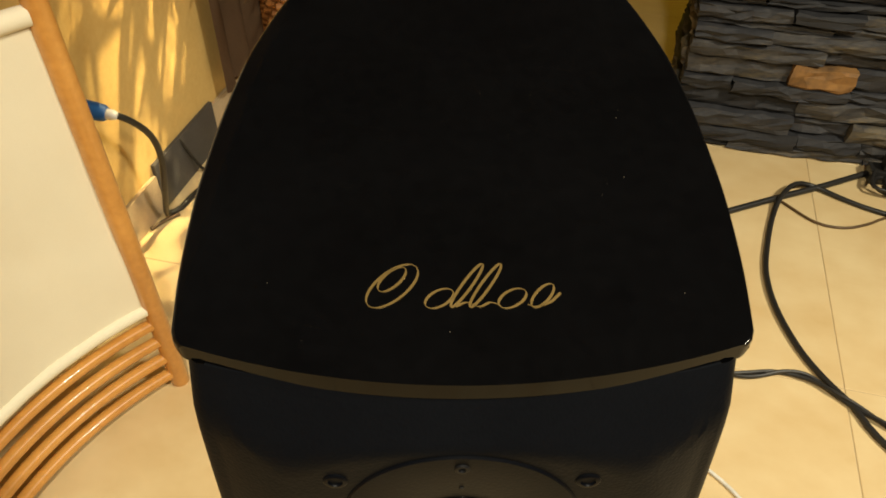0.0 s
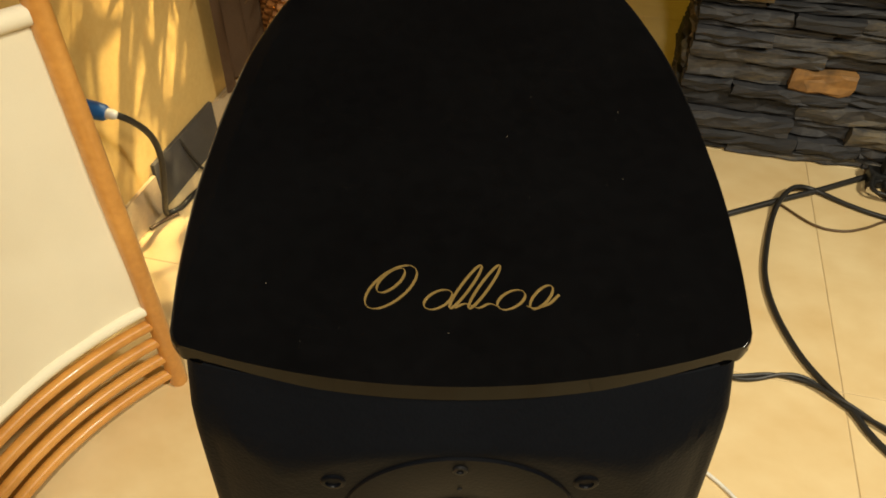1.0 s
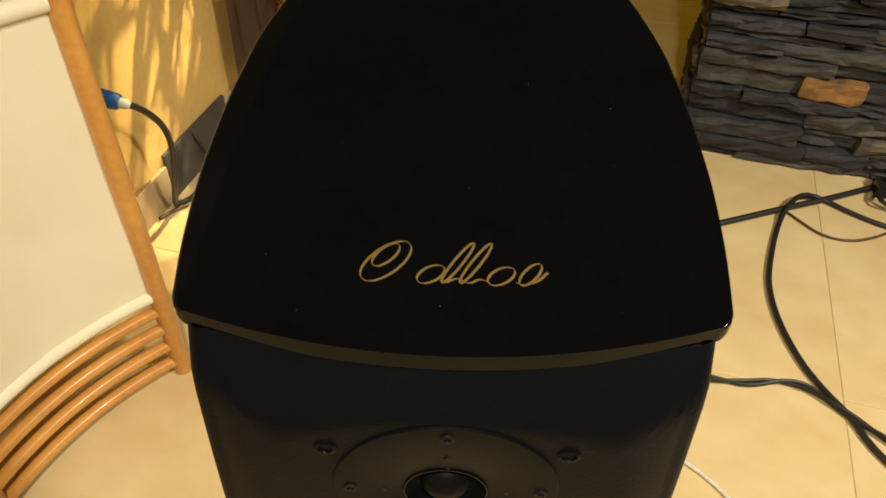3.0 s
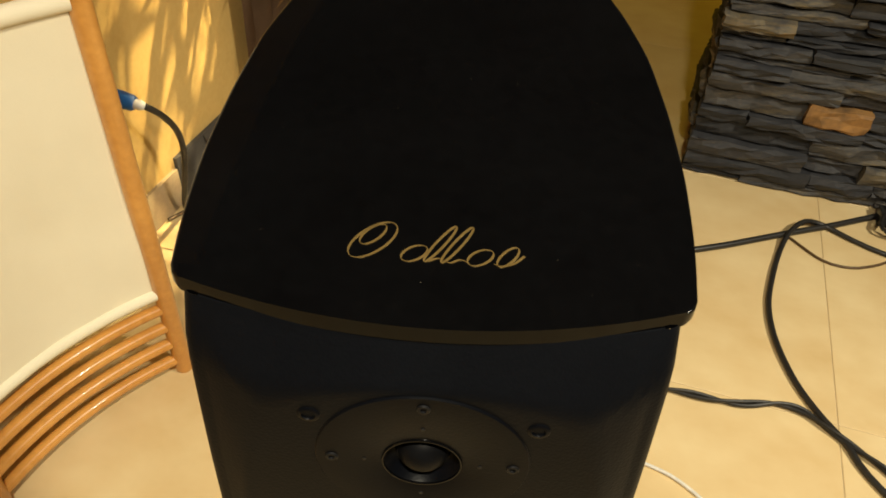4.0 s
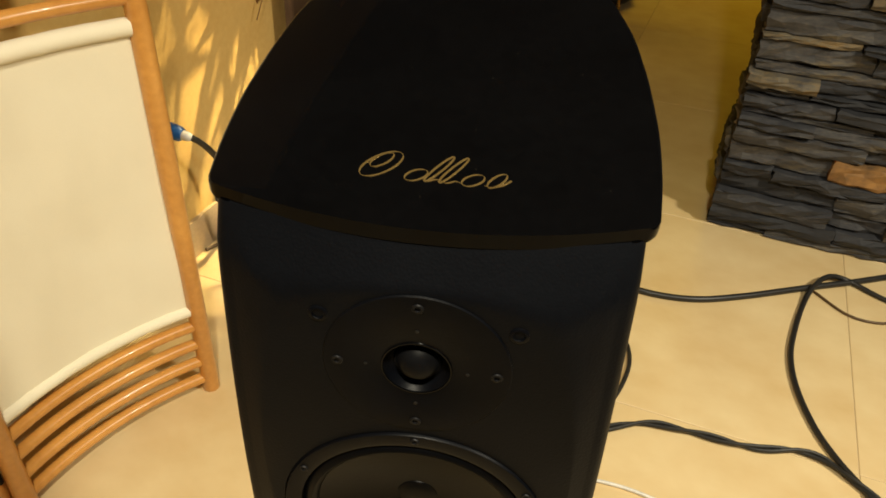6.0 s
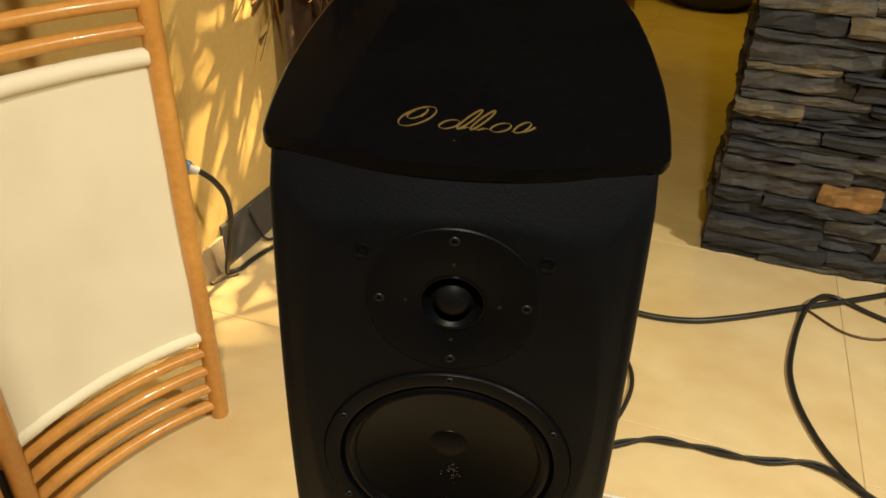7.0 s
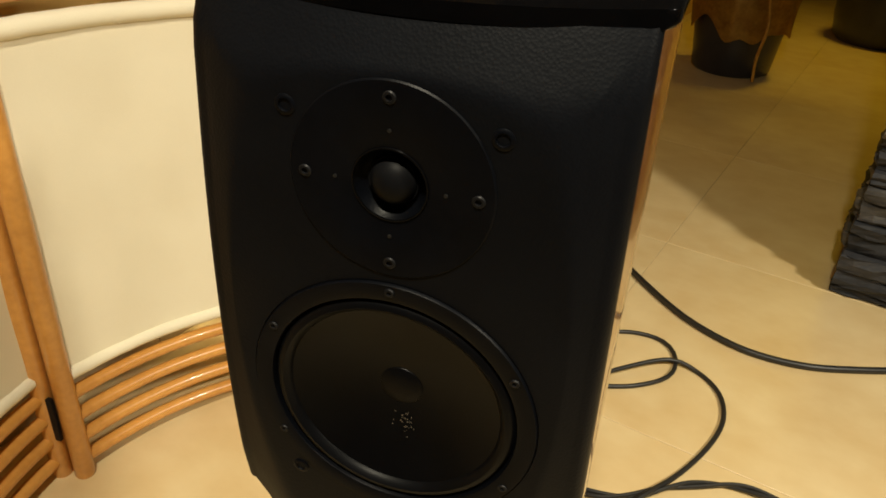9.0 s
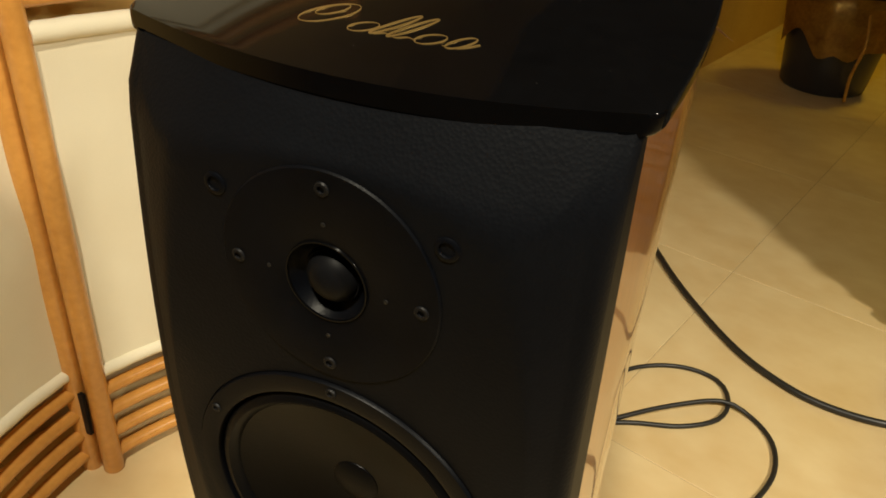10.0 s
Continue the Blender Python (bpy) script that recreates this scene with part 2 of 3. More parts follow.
def top_z(y):
    return Z0 + RISE * y


def loft(bm, loops):
    rows = [[bm.verts.new(p) for p in loop] for loop in loops]
    for a, b in zip(rows, rows[1:]):
        for i in range(len(a)):
            bm.faces.new((a[i], a[(i + 1) % len(a)], b[(i + 1) % len(a)], b[i]))
    bm.faces.new(rows[0])
    bm.faces.new(rows[-1])
    return bm


TILT = Matrix.Translation((0, 0, 1.034)) @ pose(0, 0, 0, 2.68) @ Matrix.Translation((0, 0, -1.034))   # it leans forward a little
speaker = thing("loudspeaker", (0, 0.15, 0.742), "black two-way loudspeaker with leather baffle and lacquered cherry sides", "loudspeaker")
speaker.matrix_basis = TILT @ Matrix.Translation((0, 0.15, 0.742))
SP = Matrix.Translation((0, -0.15, -0.742))


def sp(name, bm, mat, label="", parent=None, smooth=True):
    bmesh.ops.transform(bm, matrix=SP, verts=bm.verts[:])
    return part(name, bm, mat, parent or speaker, label, smooth)


# top plate: glossy slab with rounded rim
TH = 0.0095
def cap_loop(inset, drop):
    return [(x, y, top_z(y) - drop) for x, y in plan(inset, 0.0)]


RIM = [(0.0024 * (1 - math.sin(radians(a))), 0.0024 * (1 - math.cos(radians(a)))) for a in range(0, 91, 15)]    # inset and drop round the rim
bm = loft(bmesh.new(), [cap_loop(i, TH - d) for i, d in RIM] + [cap_loop(i, d) for i, d in reversed(RIM)])
top_plate = sp("top_plate", bm, M_GLOSS, "glossy black sloping top plate")

def edge_half(z):
    """Half the baffle's width at height z."""
    return 0.1205 + 0.0165 * (1.075 - z)


# cherry cabinet behind the baffle
def body_loop(z):
    pts = []
    ys = [0.0405 + 0.3075 * (i / 40) for i in range(41)]
    right = [(min(max(0.004, half_width(min(BACK, y + 0.002)) - 0.0030), edge_half(z or 1.075) - 0.0015 + 0.15 * (y - ys[0])), y) for y in ys]
    for x, y in right + [(-x, y) for x, y in reversed(right)]:
        pts.append((x, y, z if z is not None else top_z(y) - TH - 0.0002))
    return pts


sp("cabinet", loft(bmesh.new(), [body_loop(0.7345), body_loop(0.9), body_loop(1.03), body_loop(None)]), M_CHERRY, "lacquered cherry cabinet sides")

# leather baffle: a flat oval facet with the driver openings, falling back towards its edges
OZ, OA, OB = 0.893, 0.1035, 0.1635


def fall(x, z):
    """How far the front lies back outside the flat facet: a top facet, rolled sides and cut lower corners."""
    top = 0.50 * (z - 1.058 + 0.009 * (x / 0.07) ** 2)
    side = 0.045 * (math.sqrt((x / 0.1035) ** 2 + ((z - 0.885) / 0.25) ** 2) - 1)
    low = 0.5 * (0.942 * (abs(x) - 0.075) - 0.336 * (z - 0.70))
    return max(0.0, top, side, low)


XB, RB, ZB = 0.1150, 0.0090, 0.684


def rim_point(a):
    """Where the way at angle a from the facet's middle leaves the baffle's front."""
    dx, dz = math.cos(a), math.sin(a)
    k = XB / abs(dx) if abs(dx) > 1e-9 else 9
    if dz > 1e-9:
        k = min(k, (1.0834 + 0.006 * abs(dx) - OZ) / dz)
    if dz < -1e-9:
        k = min(k, (ZB - OZ) / dz, (0.61 * OZ - 0.3444) / (0.792 * abs(dx) - 0.61 * dz))
    return k * dx, OZ + k * dz


NA, NR = 160, 9
angles = sorted([2 * math.pi * i / NA for i in range(NA)] + [math.atan2(z - OZ, x) % (2 * math.pi) for q, z in ((XB, 1.0865), (XB, 0.7139), (0.0920, ZB)) for x in (q, -q)])
bm = bmesh.new()
inner, spokes = [], []
for a in angles:
    rx, rz = rim_point(a)
    k = 1 / math.sqrt((math.cos(a) / OA) ** 2 + (math.sin(a) / OB) ** 2)
    full = math.hypot(rx, rz - OZ)
    start = min(k, full)
    col = []
    for i in range(NR + 1):
        d = start + (full - start) * i / NR
        x, z = d * math.cos(a), OZ + d * math.sin(a)
        col.append(bm.verts.new((x, fall(x, z), z)))
    inner.append(col[0])
    spokes.append(col)
n_a = len(angles)
for i in range(n_a):
    a, b = spokes[i], spokes[(i + 1) % n_a]
    for k in range(NR):
        bm.faces.new((a[k], b[k], b[k + 1], a[k + 1]))
edges = [bm.edges.get((inner[i], inner[(i + 1) % n_a])) for i in range(n_a)]
rims = []
for zc, r in ((ZW, 0.0942), (ZT, 0.0555)):
    ring = [bm.verts.new((r * math.cos(2 * math.pi * i / 64), 0, zc + r * math.sin(2 * math.pi * i / 64))) for i in range(64)]
    edges += [bm.edges.new((ring[i], ring[(i + 1) % 64])) for i in range(64)]
    rims.append(ring)
bmesh.ops.triangle_fill(bm, use_beauty=True, edges=edges)
for ring in rims:                                     # walls of the openings
    back = [bm.verts.new((v.co.x, 0.028, v.co.z)) for v in ring]
    for i in range(64):
        bm.faces.new((ring[i], ring[(i + 1) % 64], back[(i + 1) % 64], back[i]))
# rounded upright edges and the turned-in top and bottom
for i in range(n_a):
    pair = [spokes[i][-1], spokes[(i + 1) % n_a][-1]]
    if all(abs(abs(v.co.x) - XB) < 2e-4 for v in pair) and pair[0].co.x * pair[1].co.x > 0:
        prev = pair
        for deg in (20, 40, 60, 80, 90, None):
            nxt = []
            for v in pair:
                s = 1 if v.co.x > 0 else -1
                y = v.co.y + RB * (1 - math.cos(radians(deg))) if deg else 0.043
                nxt.append(bm.verts.new((s * (XB + RB * math.sin(radians(deg or 90))), y, v.co.z + (RISE * (y - v.co.y) if v.co.z > 1.07 else 0.0))))
            bm.faces.new((prev[0], prev[1], nxt[1], nxt[0]))
            prev = nxt
    else:
        nxt = [bm.verts.new((v.co.x, 0.036, v.co.z)) for v in pair]
        bm.faces.new((pair[0], pair[1], nxt[1], nxt[0]))
bmesh.ops.remove_doubles(bm, verts=bm.verts[:], dist=0.00003)
for v in bm.verts:                                    # a little narrower towards the top
    edge = min(1.0, max(0.0, (abs(v.co.x) - 0.1035) / 0.0115))
    v.co.x *= 1 + edge * (edge_half(v.co.z) / (XB + RB) - 1)
baffle = sp("baffle", bm, M_LEATHER, "black leather-covered sculpted front baffle")
bm = box(box(bmesh.new(), -0.117, 0.117, 0.0305, 0.036, 0.732, 1.07), -0.088, 0.088, 0.0305, 0.036, 0.688, 0.7318)
sp("baffle_back", bm, M_BLACK)

# woofer
woofer = sp("woofer", spin(bmesh.new(), [(0.0912, 0.02), (0.0933, 0.006), (0.0935, -0.0006), (0.0927, -0.0018), (0.0850, -0.0020), (0.0815, -0.0010), (0.0802, 0.0022), (0.0800, 0.02), (0.0912, 0.02)], "y", (0, 0, ZW), 96), M_PLATE, "black woofer with six screws and a coated cone")
sp("surround", spin(bmesh.new(), [(0.0802, 0.0040), (0.0792, 0.0016), (0.0768, -0.0006), (0.0740, -0.0010), (0.0715, 0.0008), (0.0698, 0.0036), (0.0690, 0.0062), (0.0805, 0.0080), (0.0802, 0.0040)], "y", (0, 0, ZW), 96), M_RUBBER, "rubber surround", woofer)
sp("cone", spin(bmesh.new(), [(0.0700, 0.0040), (0.0660, 0.0056), (0.0560, 0.0094), (0.0450, 0.0130), (0.0340, 0.0160), (0.0230, 0.0184), (0.0150, 0.0198), (0.001, 0.021)], "y", (0, 0, ZW), 96), M_CONE, "dark coated cone", woofer)
sp("dust_cap", spin(bmesh.new(), [(0.0150, 0.0204), (0.0144, 0.0194), (0.0110, 0.0183), (0.0065, 0.0176), (0.001, 0.0174)], "y", (0, 0, ZW), 48), M_CONE, "small domed dust cap", woofer)


def screw(x, z, y, parent, r=0.0031):
    bm = spin(bmesh.new(), [(r, y + 0.003), (r, y - 0.0006), (r * 0.85, y - 0.0012), (r * 0.5, y - 0.0013), (r * 0.45, y - 0.0002), (0.0004, y - 0.0002)], "y", (x, 0, z), 18)
    return sp("screw", bm, M_STEEL, "", parent)


for k in range(6):
    a = radians(90 + 60 * k)
    screw(0.0882 * math.cos(a), ZW + 0.0882 * math.sin(a), -0.0017, woofer, 0.0030)

# tweeter
tweeter = sp("tweeter", spin(bmesh.new(), [(0.0550, 0.02), (0.0567, 0.004), (0.0568, -0.0004), (0.0560, -0.0012), (0.0225, -0.0014), (0.0208, -0.0008), (0.0180, 0.0040), (0.0160, 0.0058), (0.0150, 0.0062), (0.0150, 0.02), (0.0550, 0.02)], "y", (0, 0, ZT), 72), M_PLATE, "round black tweeter plate with a short horn")
sp("dome", spin(bmesh.new(), [(0.0152, 0.0075), (0.0140, 0.0040), (0.0132, 0.0044), (0.0118, 0.0012), (0.0085, -0.0018), (0.0045, -0.0034), (0.001, -0.0039)], "y", (0, 0, ZT), 48), M_DOME, "soft dark dome", tweeter)
sp("throat_ring", spin(bmesh.new(), [(0.0215, -0.0010), (0.0211, -0.0020), (0.0204, -0.0020), (0.0202, -0.0008), (0.0215, -0.0010)], "y", (0, 0, ZT), 60), M_GLOSS, "", tweeter)
for k in range(4):
    a = radians(90 * k)
    screw(0.0478 * math.cos(a), ZT + 0.0478 * math.sin(a), -0.0010, tweeter, 0.0036)
    sp("pin", spin(bmesh.new(), [(0.0011, 0.002), (0.0011, -0.0018), (0.0004, -0.0019)], "y", (0.0305 * math.cos(a), 0, ZT + 0.0305 * math.sin(a)), 12), M_HOLE, "", tweeter)

# sockets for the grille
for x, z in ((-0.0575, 1.034), (0.0575, 1.034), (-0.067, 0.7638), (0.067, 0.7638)):
    y = fall(x, z)
    socket = sp("grille_socket", spin(bmesh.new(), [(0.0058, y + 0.004), (0.0058, y - 0.0004), (0.0050, y - 0.0010), (0.0036, y - 0.0010), (0.0032, y - 0.0002), (0.0032, y + 0.004), (0.0058, y + 0.004)], "y", (x, 0, z), 24), M_PLATE, "black grille socket")
    sp("socket_hole", spin(bmesh.new(), [(0.0034, y + 0.002), (0.0034, y + 0.0004), (0.0005, y + 0.0004)], "y", (x, 0, z), 16), M_HOLE, "", socket)

badge = sp("badge", box(bmesh.new(), -0.0225, 0.0225, -0.0016, 0.002, 0.7150, 0.7275, 0.0006), M_GOLD, "small gold maker's plate")
for z, w in ((0.7235, 0.017), (0.7192, 0.012)):
    sp("bar", box(bmesh.new(), -w, w, -0.0020, -0.0012, z - 0.0009, z + 0.0009), M_BLACK, "", badge, False)


# gold flourish on the top plate, as plain pen loops
def ribbon(bm, line, thin, thick, lean):
    """Flat pen stroke in the plate's plane, broader where it runs along the lean."""
    pts = smooth_line([(u * 1.05 + 0.0005 - 0.10 * (v - 0.048), 0.0486 + (v - 0.0385) * 1.06, 0) for u, v in line], 0.0007)
    rows = []
    for i, c in enumerate(pts):
        d = (pts[min(i + 1, len(pts) - 1)] - pts[max(i - 1, 0)]).normalized()
        n = Vector((-d.y, d.x, 0))
        w = thin + (thick - thin) * max(0.0, d.dot(Vector(lean).normalized()) ** 2 - 0.25) / 0.75
        row = []
        for s in (-1, 1):
            q = c + n * (s * w / 2)
            row.append([bm.verts.new((q.x, q.y, top_z(q.y) + h)) for h in (-0.0002, 0.0003)])
        rows.append(row)
    for a, b in zip(rows, rows[1:]):
        bm.faces.new((a[0][1], a[1][1], b[1][1], b[0][1]))
        bm.faces.new((a[0][0], a[0][1], b[0][1], b[0][0]))
        bm.faces.new((a[1][0], b[1][0], b[1][1], a[1][1]))
    return bm


def leaning_loop(cu, cv, ru, rv, a0, a1, lean):
    out = []
    for i in range(19):
        a = radians(a0 + (a1 - a0) * i / 18)
        v = rv * math.sin(a)
        out.append((cu + ru * math.cos(a) + lean * v, cv + v))
    return out


LEAN = 0.72
flourish = [leaning_loop(-0.0300, 0.0488, 0.0085, 0.0108, 60, 420, LEAN), leaning_loop(-0.0300, 0.0520, 0.0045, 0.0062, 60, 420, LEAN), leaning_loop(-0.0105, 0.0425, 0.0052, 0.0048, 60, 420, LEAN),
            leaning_loop(0.0020, 0.0490, 0.0023, 0.0108, 60, 420, LEAN), leaning_loop(0.0100, 0.0490, 0.0023, 0.0108, 60, 420, LEAN), leaning_loop(0.0205, 0.0425, 0.0052, 0.0048, 60, 420, LEAN),
            leaning_loop(0.0335, 0.0438, 0.0036, 0.0058, 60, 420, LEAN), [(-0.0040, 0.0385), (0.0010, 0.0405), (0.0060, 0.0385), (0.0110, 0.0405), (0.0150, 0.0390)], [(0.0265, 0.0395), (0.0300, 0.0385), (0.0360, 0.0405), (0.0412, 0.0450)]]
for line in flourish:
    sp("gold_stroke", ribbon(bmesh.new(), line, 0.00038, 0.0013, (LEAN, 1, 0)), M_GOLD, "gold inlaid pen stroke", top_plate, False)

# dust grains on the top plate
grains = random.Random(4)
bm = bmesh.new()
for k in range(26):
    x, y, r = grains.uniform(-0.1, 0.1), grains.uniform(0.02, 0.2), grains.uniform(0.00007, 0.00017)
    box(bm, x - r, x + r, y - r, y + r, top_z(y) - 0.0001, top_z(y) + r)
tagged(sp("dust", bm, M_SAND, "pale dust grains", top_plate, False), kind="stuff")

# pale specks caught on the lower part of the cone
specks = random.Random(9)
bm = bmesh.new()
for k in range(30):
    a, d = radians(-78 + specks.gauss(0, 9)), specks.uniform(0.022, 0.040)
    x, z, r = d * math.cos(a), ZW + d * math.sin(a), specks.uniform(0.00012, 0.00028)
    y = float(np.interp(d, (0.015, 0.023, 0.034, 0.045), (0.0198, 0.0184, 0.0160, 0.0130)))
    box(bm, x - r, x + r, y - 0.0004, y + 0.0004, z - r, z + r)
tagged(sp("dust", bm, M_SAND, "pale dust specks", woofer, False), kind="stuff")

# stand under the loudspeaker
stand = thing("speaker_stand", (0, 0.16, 0), "black steel loudspeaker stand with a single column", "stand")
bm = box(bmesh.new(), -0.085, 0.085, 0.060, 0.30, 0.7225, 0.7343, 0.002)
bmesh.ops.transform(bm, matrix=Matrix.Translation((0, -0.16, 0)) @ TILT, verts=bm.verts[:])
part("top_plate", bm, M_BLACK, stand)
part("column", box(bmesh.new(), -0.035, 0.035, -0.03, 0.05, 0.022, 0.730, 0.006), M_BLACK, stand)
part("base_plate", box(bmesh.new(), -0.12, 0.12, -0.14, 0.15, 0.004, 0.022, 0.004), M_BLACK, stand)
for x in (-0.1, 0.1):
    for y in (-0.12, 0.13):
        part("foot", spin(bmesh.new(), [(0.012, 0.0), (0.012, 0.004)], "z", (x, y, 0), 16, True), M_BLACK, stand)


# ---- folding screen ----
screen = thing("folding_screen", (-0.82, 0.50, 0), "folding screen of honey rattan rods with cream canvas panels", "folding screen")
SO = Vector((-0.82, 0.50, 0))
LEAN_X = 0.009                   # the screen leans a little


def screen_panel(a, b, sag, first):
    """Two posts, groups of bowed rods and two stretched cloths between a and b."""
    a, b = Vector((*a, 0)) - SO, Vector((*b, 0)) - SO
    d = (b - a).normalized()
    back = Vector((-d.y, d.x, 0))
    for q in ((a, b) if first else (a,)):
        bm = spin(bmesh.new(), [(0.0175, 0.0), (0.0195, 0.004), (0.0195, 1.795), (0.016, 1.80)], "z", tuple(q), 24, True)
        for v in bm.verts:
            v.co.x -= LEAN_X * v.co.z
        part("post", bm, M_RATTAN, screen)

    def at(s, z, off=0.0):
        return a.lerp(b, s) + back * (sag * 4 * s * (1 - s) + off) + Vector((-LEAN_X * z, 0, z))

    rods = [0.038, 0.090, 0.142, 0.194, 0.909, 0.957, 1.005, 1.053, 1.700, 1.750]
    for z in rods:
        bm = tube(bmesh.new(), [at(0.02 + 0.96 * i / 24, z) for i in range(25)], 0.0132, 14)
        part("rod", bm, M_RATTAN, screen)
    for z0, z1 in ((0.238, 0.860), (1.105, 1.650)):
        bm = bmesh.new()
        nu, nv, th = 36, 40, 0.0016
        grids = []
        for off in (-th, th):
            g = []
            for j in range(nv + 1):
                row = []
                for i in range(nu + 1):
                    s, v = 0.035 + 0.93 * i / nu, j / nv
                    z = z0 + (z1 - z0) * v
                    p = at(s, z)
                    w = 0.009 * noise.noise(Vector((s * 4, v * 3, z0))) + 0.0025 * noise.noise(Vector((s * 11, v * 5, 3.0)))
                    row.append(bm.verts.new(p + back * (w * math.sin(math.pi * v) ** 0.5 + off)))
                g.append(row)
            grids.append(g)
        for g in grids:
            for j in range(nv):
                for i in range(nu):
                    bm.faces.new((g[j][i], g[j][i + 1], g[j + 1][i + 1], g[j + 1][i]))
        f, h = grids
        for j in range(nv):
            for i in (0, nu):
                bm.faces.new((f[j][i], f[j + 1][i], h[j + 1][i], h[j][i]))
        cloth = part("cloth", bm, M_CANVAS, screen, "taut cream canvas with hemmed ends")
        for z, r in ((z0, 0.0135), (z1, 0.0165)):
            part("hem", tube(bmesh.new(), [at(0.035 + 0.93 * i / 30, z + 0.0012 * noise.noise(Vector((i * 0.5, z, 0)))) for i in range(31)], r, 14), M_CANVAS, cloth)
            part("rod", tube(bmesh.new(), [at(0.015 + 0.97 * i / 24, z) for i in range(25)], r - 0.004, 10), M_RATTAN, cloth)


P0, P1, P2 = (-0.594, 0.872), (-0.820, 0.500), (-0.745, 0.06)
screen_panel(P1, P0, 0.035, True)
screen_panel((P1[0] - 0.042, P1[1] - 0.012), P2, -0.035, True)
for z in (0.15, 1.45):
    hx, hy = P1[0] - 0.021 - SO.x - LEAN_X * z, P1[1] - 0.020 - SO.y
    part("hinge", box(bmesh.new(), hx - 0.004, hx + 0.008, hy - 0.004, hy + 0.004, z - 0.05, z + 0.05, 0.001), M_STEEL, screen, "dark metal hinge")

# ---- cables on the floor ----
def cable(points, r, mat, label, z=None, group="floor cables"):
    pts = [(p[0], p[1], r + 0.0005 if len(p) < 3 else p[2]) for p in points]
    return single("cable", tube(bmesh.new(), smooth_line(pts, 0.02), r, 10), mat, label, "cable", group)


cable([(1.62, 1.72), (1.42, 1.69), (1.26, 1.635), (1.09, 1.567), (0.955, 1.518), (0.85, 1.478), (0.726, 1.432), (0.60, 1.398), (0.48, 1.402), (0.385, 1.440), (0.28, 1.52), (0.16, 1.665), (0.05, 1.83), (-0.10, 2.10)], 0.0090, M_CABLE, "thick black power cable lying on the tiles")
cable([(1.40, 1.37), (1.30, 1.40), (1.195, 1.452), (1.125, 1.505), (1.06, 1.560, 0.012), (1.00, 1.555, 0.026), (0.945, 1.505, 0.022), (0.903, 1.438), (0.852, 1.325), (0.810, 1.205), (0.795, 1.085), (0.805, 0.958), (0.831, 0.868), (0.865, 0.792), (0.885, 0.715), (0.95, 0.60), (1.05, 0.47)], 0.0072, M_CABLE, "black cable looping over another on the tiles")
for s in (0, 1):
    pts = [(-0.10, 0.90), (0.0, 0.83), (0.12, 0.79), (0.21, 0.808), (0.28, 0.856), (0.345, 0.890), (0.426, 0.912), (0.527, 0.899), (0.648, 0.877), (0.74, 0.884), (0.80, 0.866), (0.845, 0.815), (0.92, 0.735), (1.03, 0.59)]
    line = smooth_line([(x, y, 0.007) for x, y in pts], 0.012)
    line = [q + Vector((0, 0.0055 * math.sin(i * 0.35 + math.pi * s), 0.0045 + 0.0035 * math.cos(i * 0.35 + math.pi * s))) for i, q in enumerate(line)]
    single("cable", tube(bmesh.new(), line, 0.0046, 8), M_CABLE, "one strand of a twisted black loudspeaker cable", "cable", "floor cables")
cable([(-0.08, 0.60), (0.07, 0.69), (0.20, 0.737), (0.275, 0.740), (0.357, 0.728), (0.435, 0.700), (0.49, 0.668), (0.55, 0.60), (0.61, 0.48)], 0.0040, M_CABLE_WHITE, "thin white cable on the tiles")
cable([(-0.04, 1.20), (0.06, 1.33), (0.16, 1.385), (0.245, 1.375), (0.28, 1.31), (0.265, 1.23), (0.19, 1.165), (0.08, 1.12), (-0.04, 1.05)], 0.0056, M_CABLE, "black loudspeaker cable lying in a loop")
cable([(-0.04, 1.02), (0.06, 1.12, 0.013), (0.16, 1.215, 0.015), (0.265, 1.285, 0.018), (0.335, 1.275), (0.385, 1.21), (0.395, 1.12), (0.365, 1.02), (0.305, 0.91), (0.235, 0.81, 0.018), (0.15, 0.71), (0.03, 0.59)], 0.0056, M_CABLE, "black loudspeaker cable lying in a wide loop")
cable([(0.945, 1.505), (1.01, 1.41), (1.08, 1.385), (1.15, 1.40), (1.23, 1.43), (1.336, 1.405)], 0.0038, M_CABLE_BROWN, "thin brown cable on the tiles")

# tangle of leads before the pier
for k, (r, amp) in enumerate(((0.006, 0.055), (0.0055, 0.075), (0.005, 0.045))):
    pts = []
    for i in range(10):
        a = i * 1.5 + k * 2
        pts.append((1.25 + 0.02 * k + amp * math.cos(a) + 0.012 * i, 1.55 + amp * 0.7 * math.sin(a), 0.008 + 0.012 * k + 0.02 * abs(math.sin(a * 0.7))))
    cable(pts, r, M_CABLE, "tangled black lead piled before the stone pier")
strip = thing("power_strip", (1.36, 1.585, 0), "black plastic power strip on the tiles", "power strip", turn=GRID)
part("body", box(bmesh.new(), -0.13, 0.13, -0.028, 0.028, 0.0, 0.042, 0.006), M_BLACK, strip)
for i in range(3):
    part("plug", box(bmesh.new(), -0.1 + 0.08 * i, -0.06 + 0.08 * i, -0.02, 0.02, 0.042, 0.085, 0.006), M_BLACK, strip)

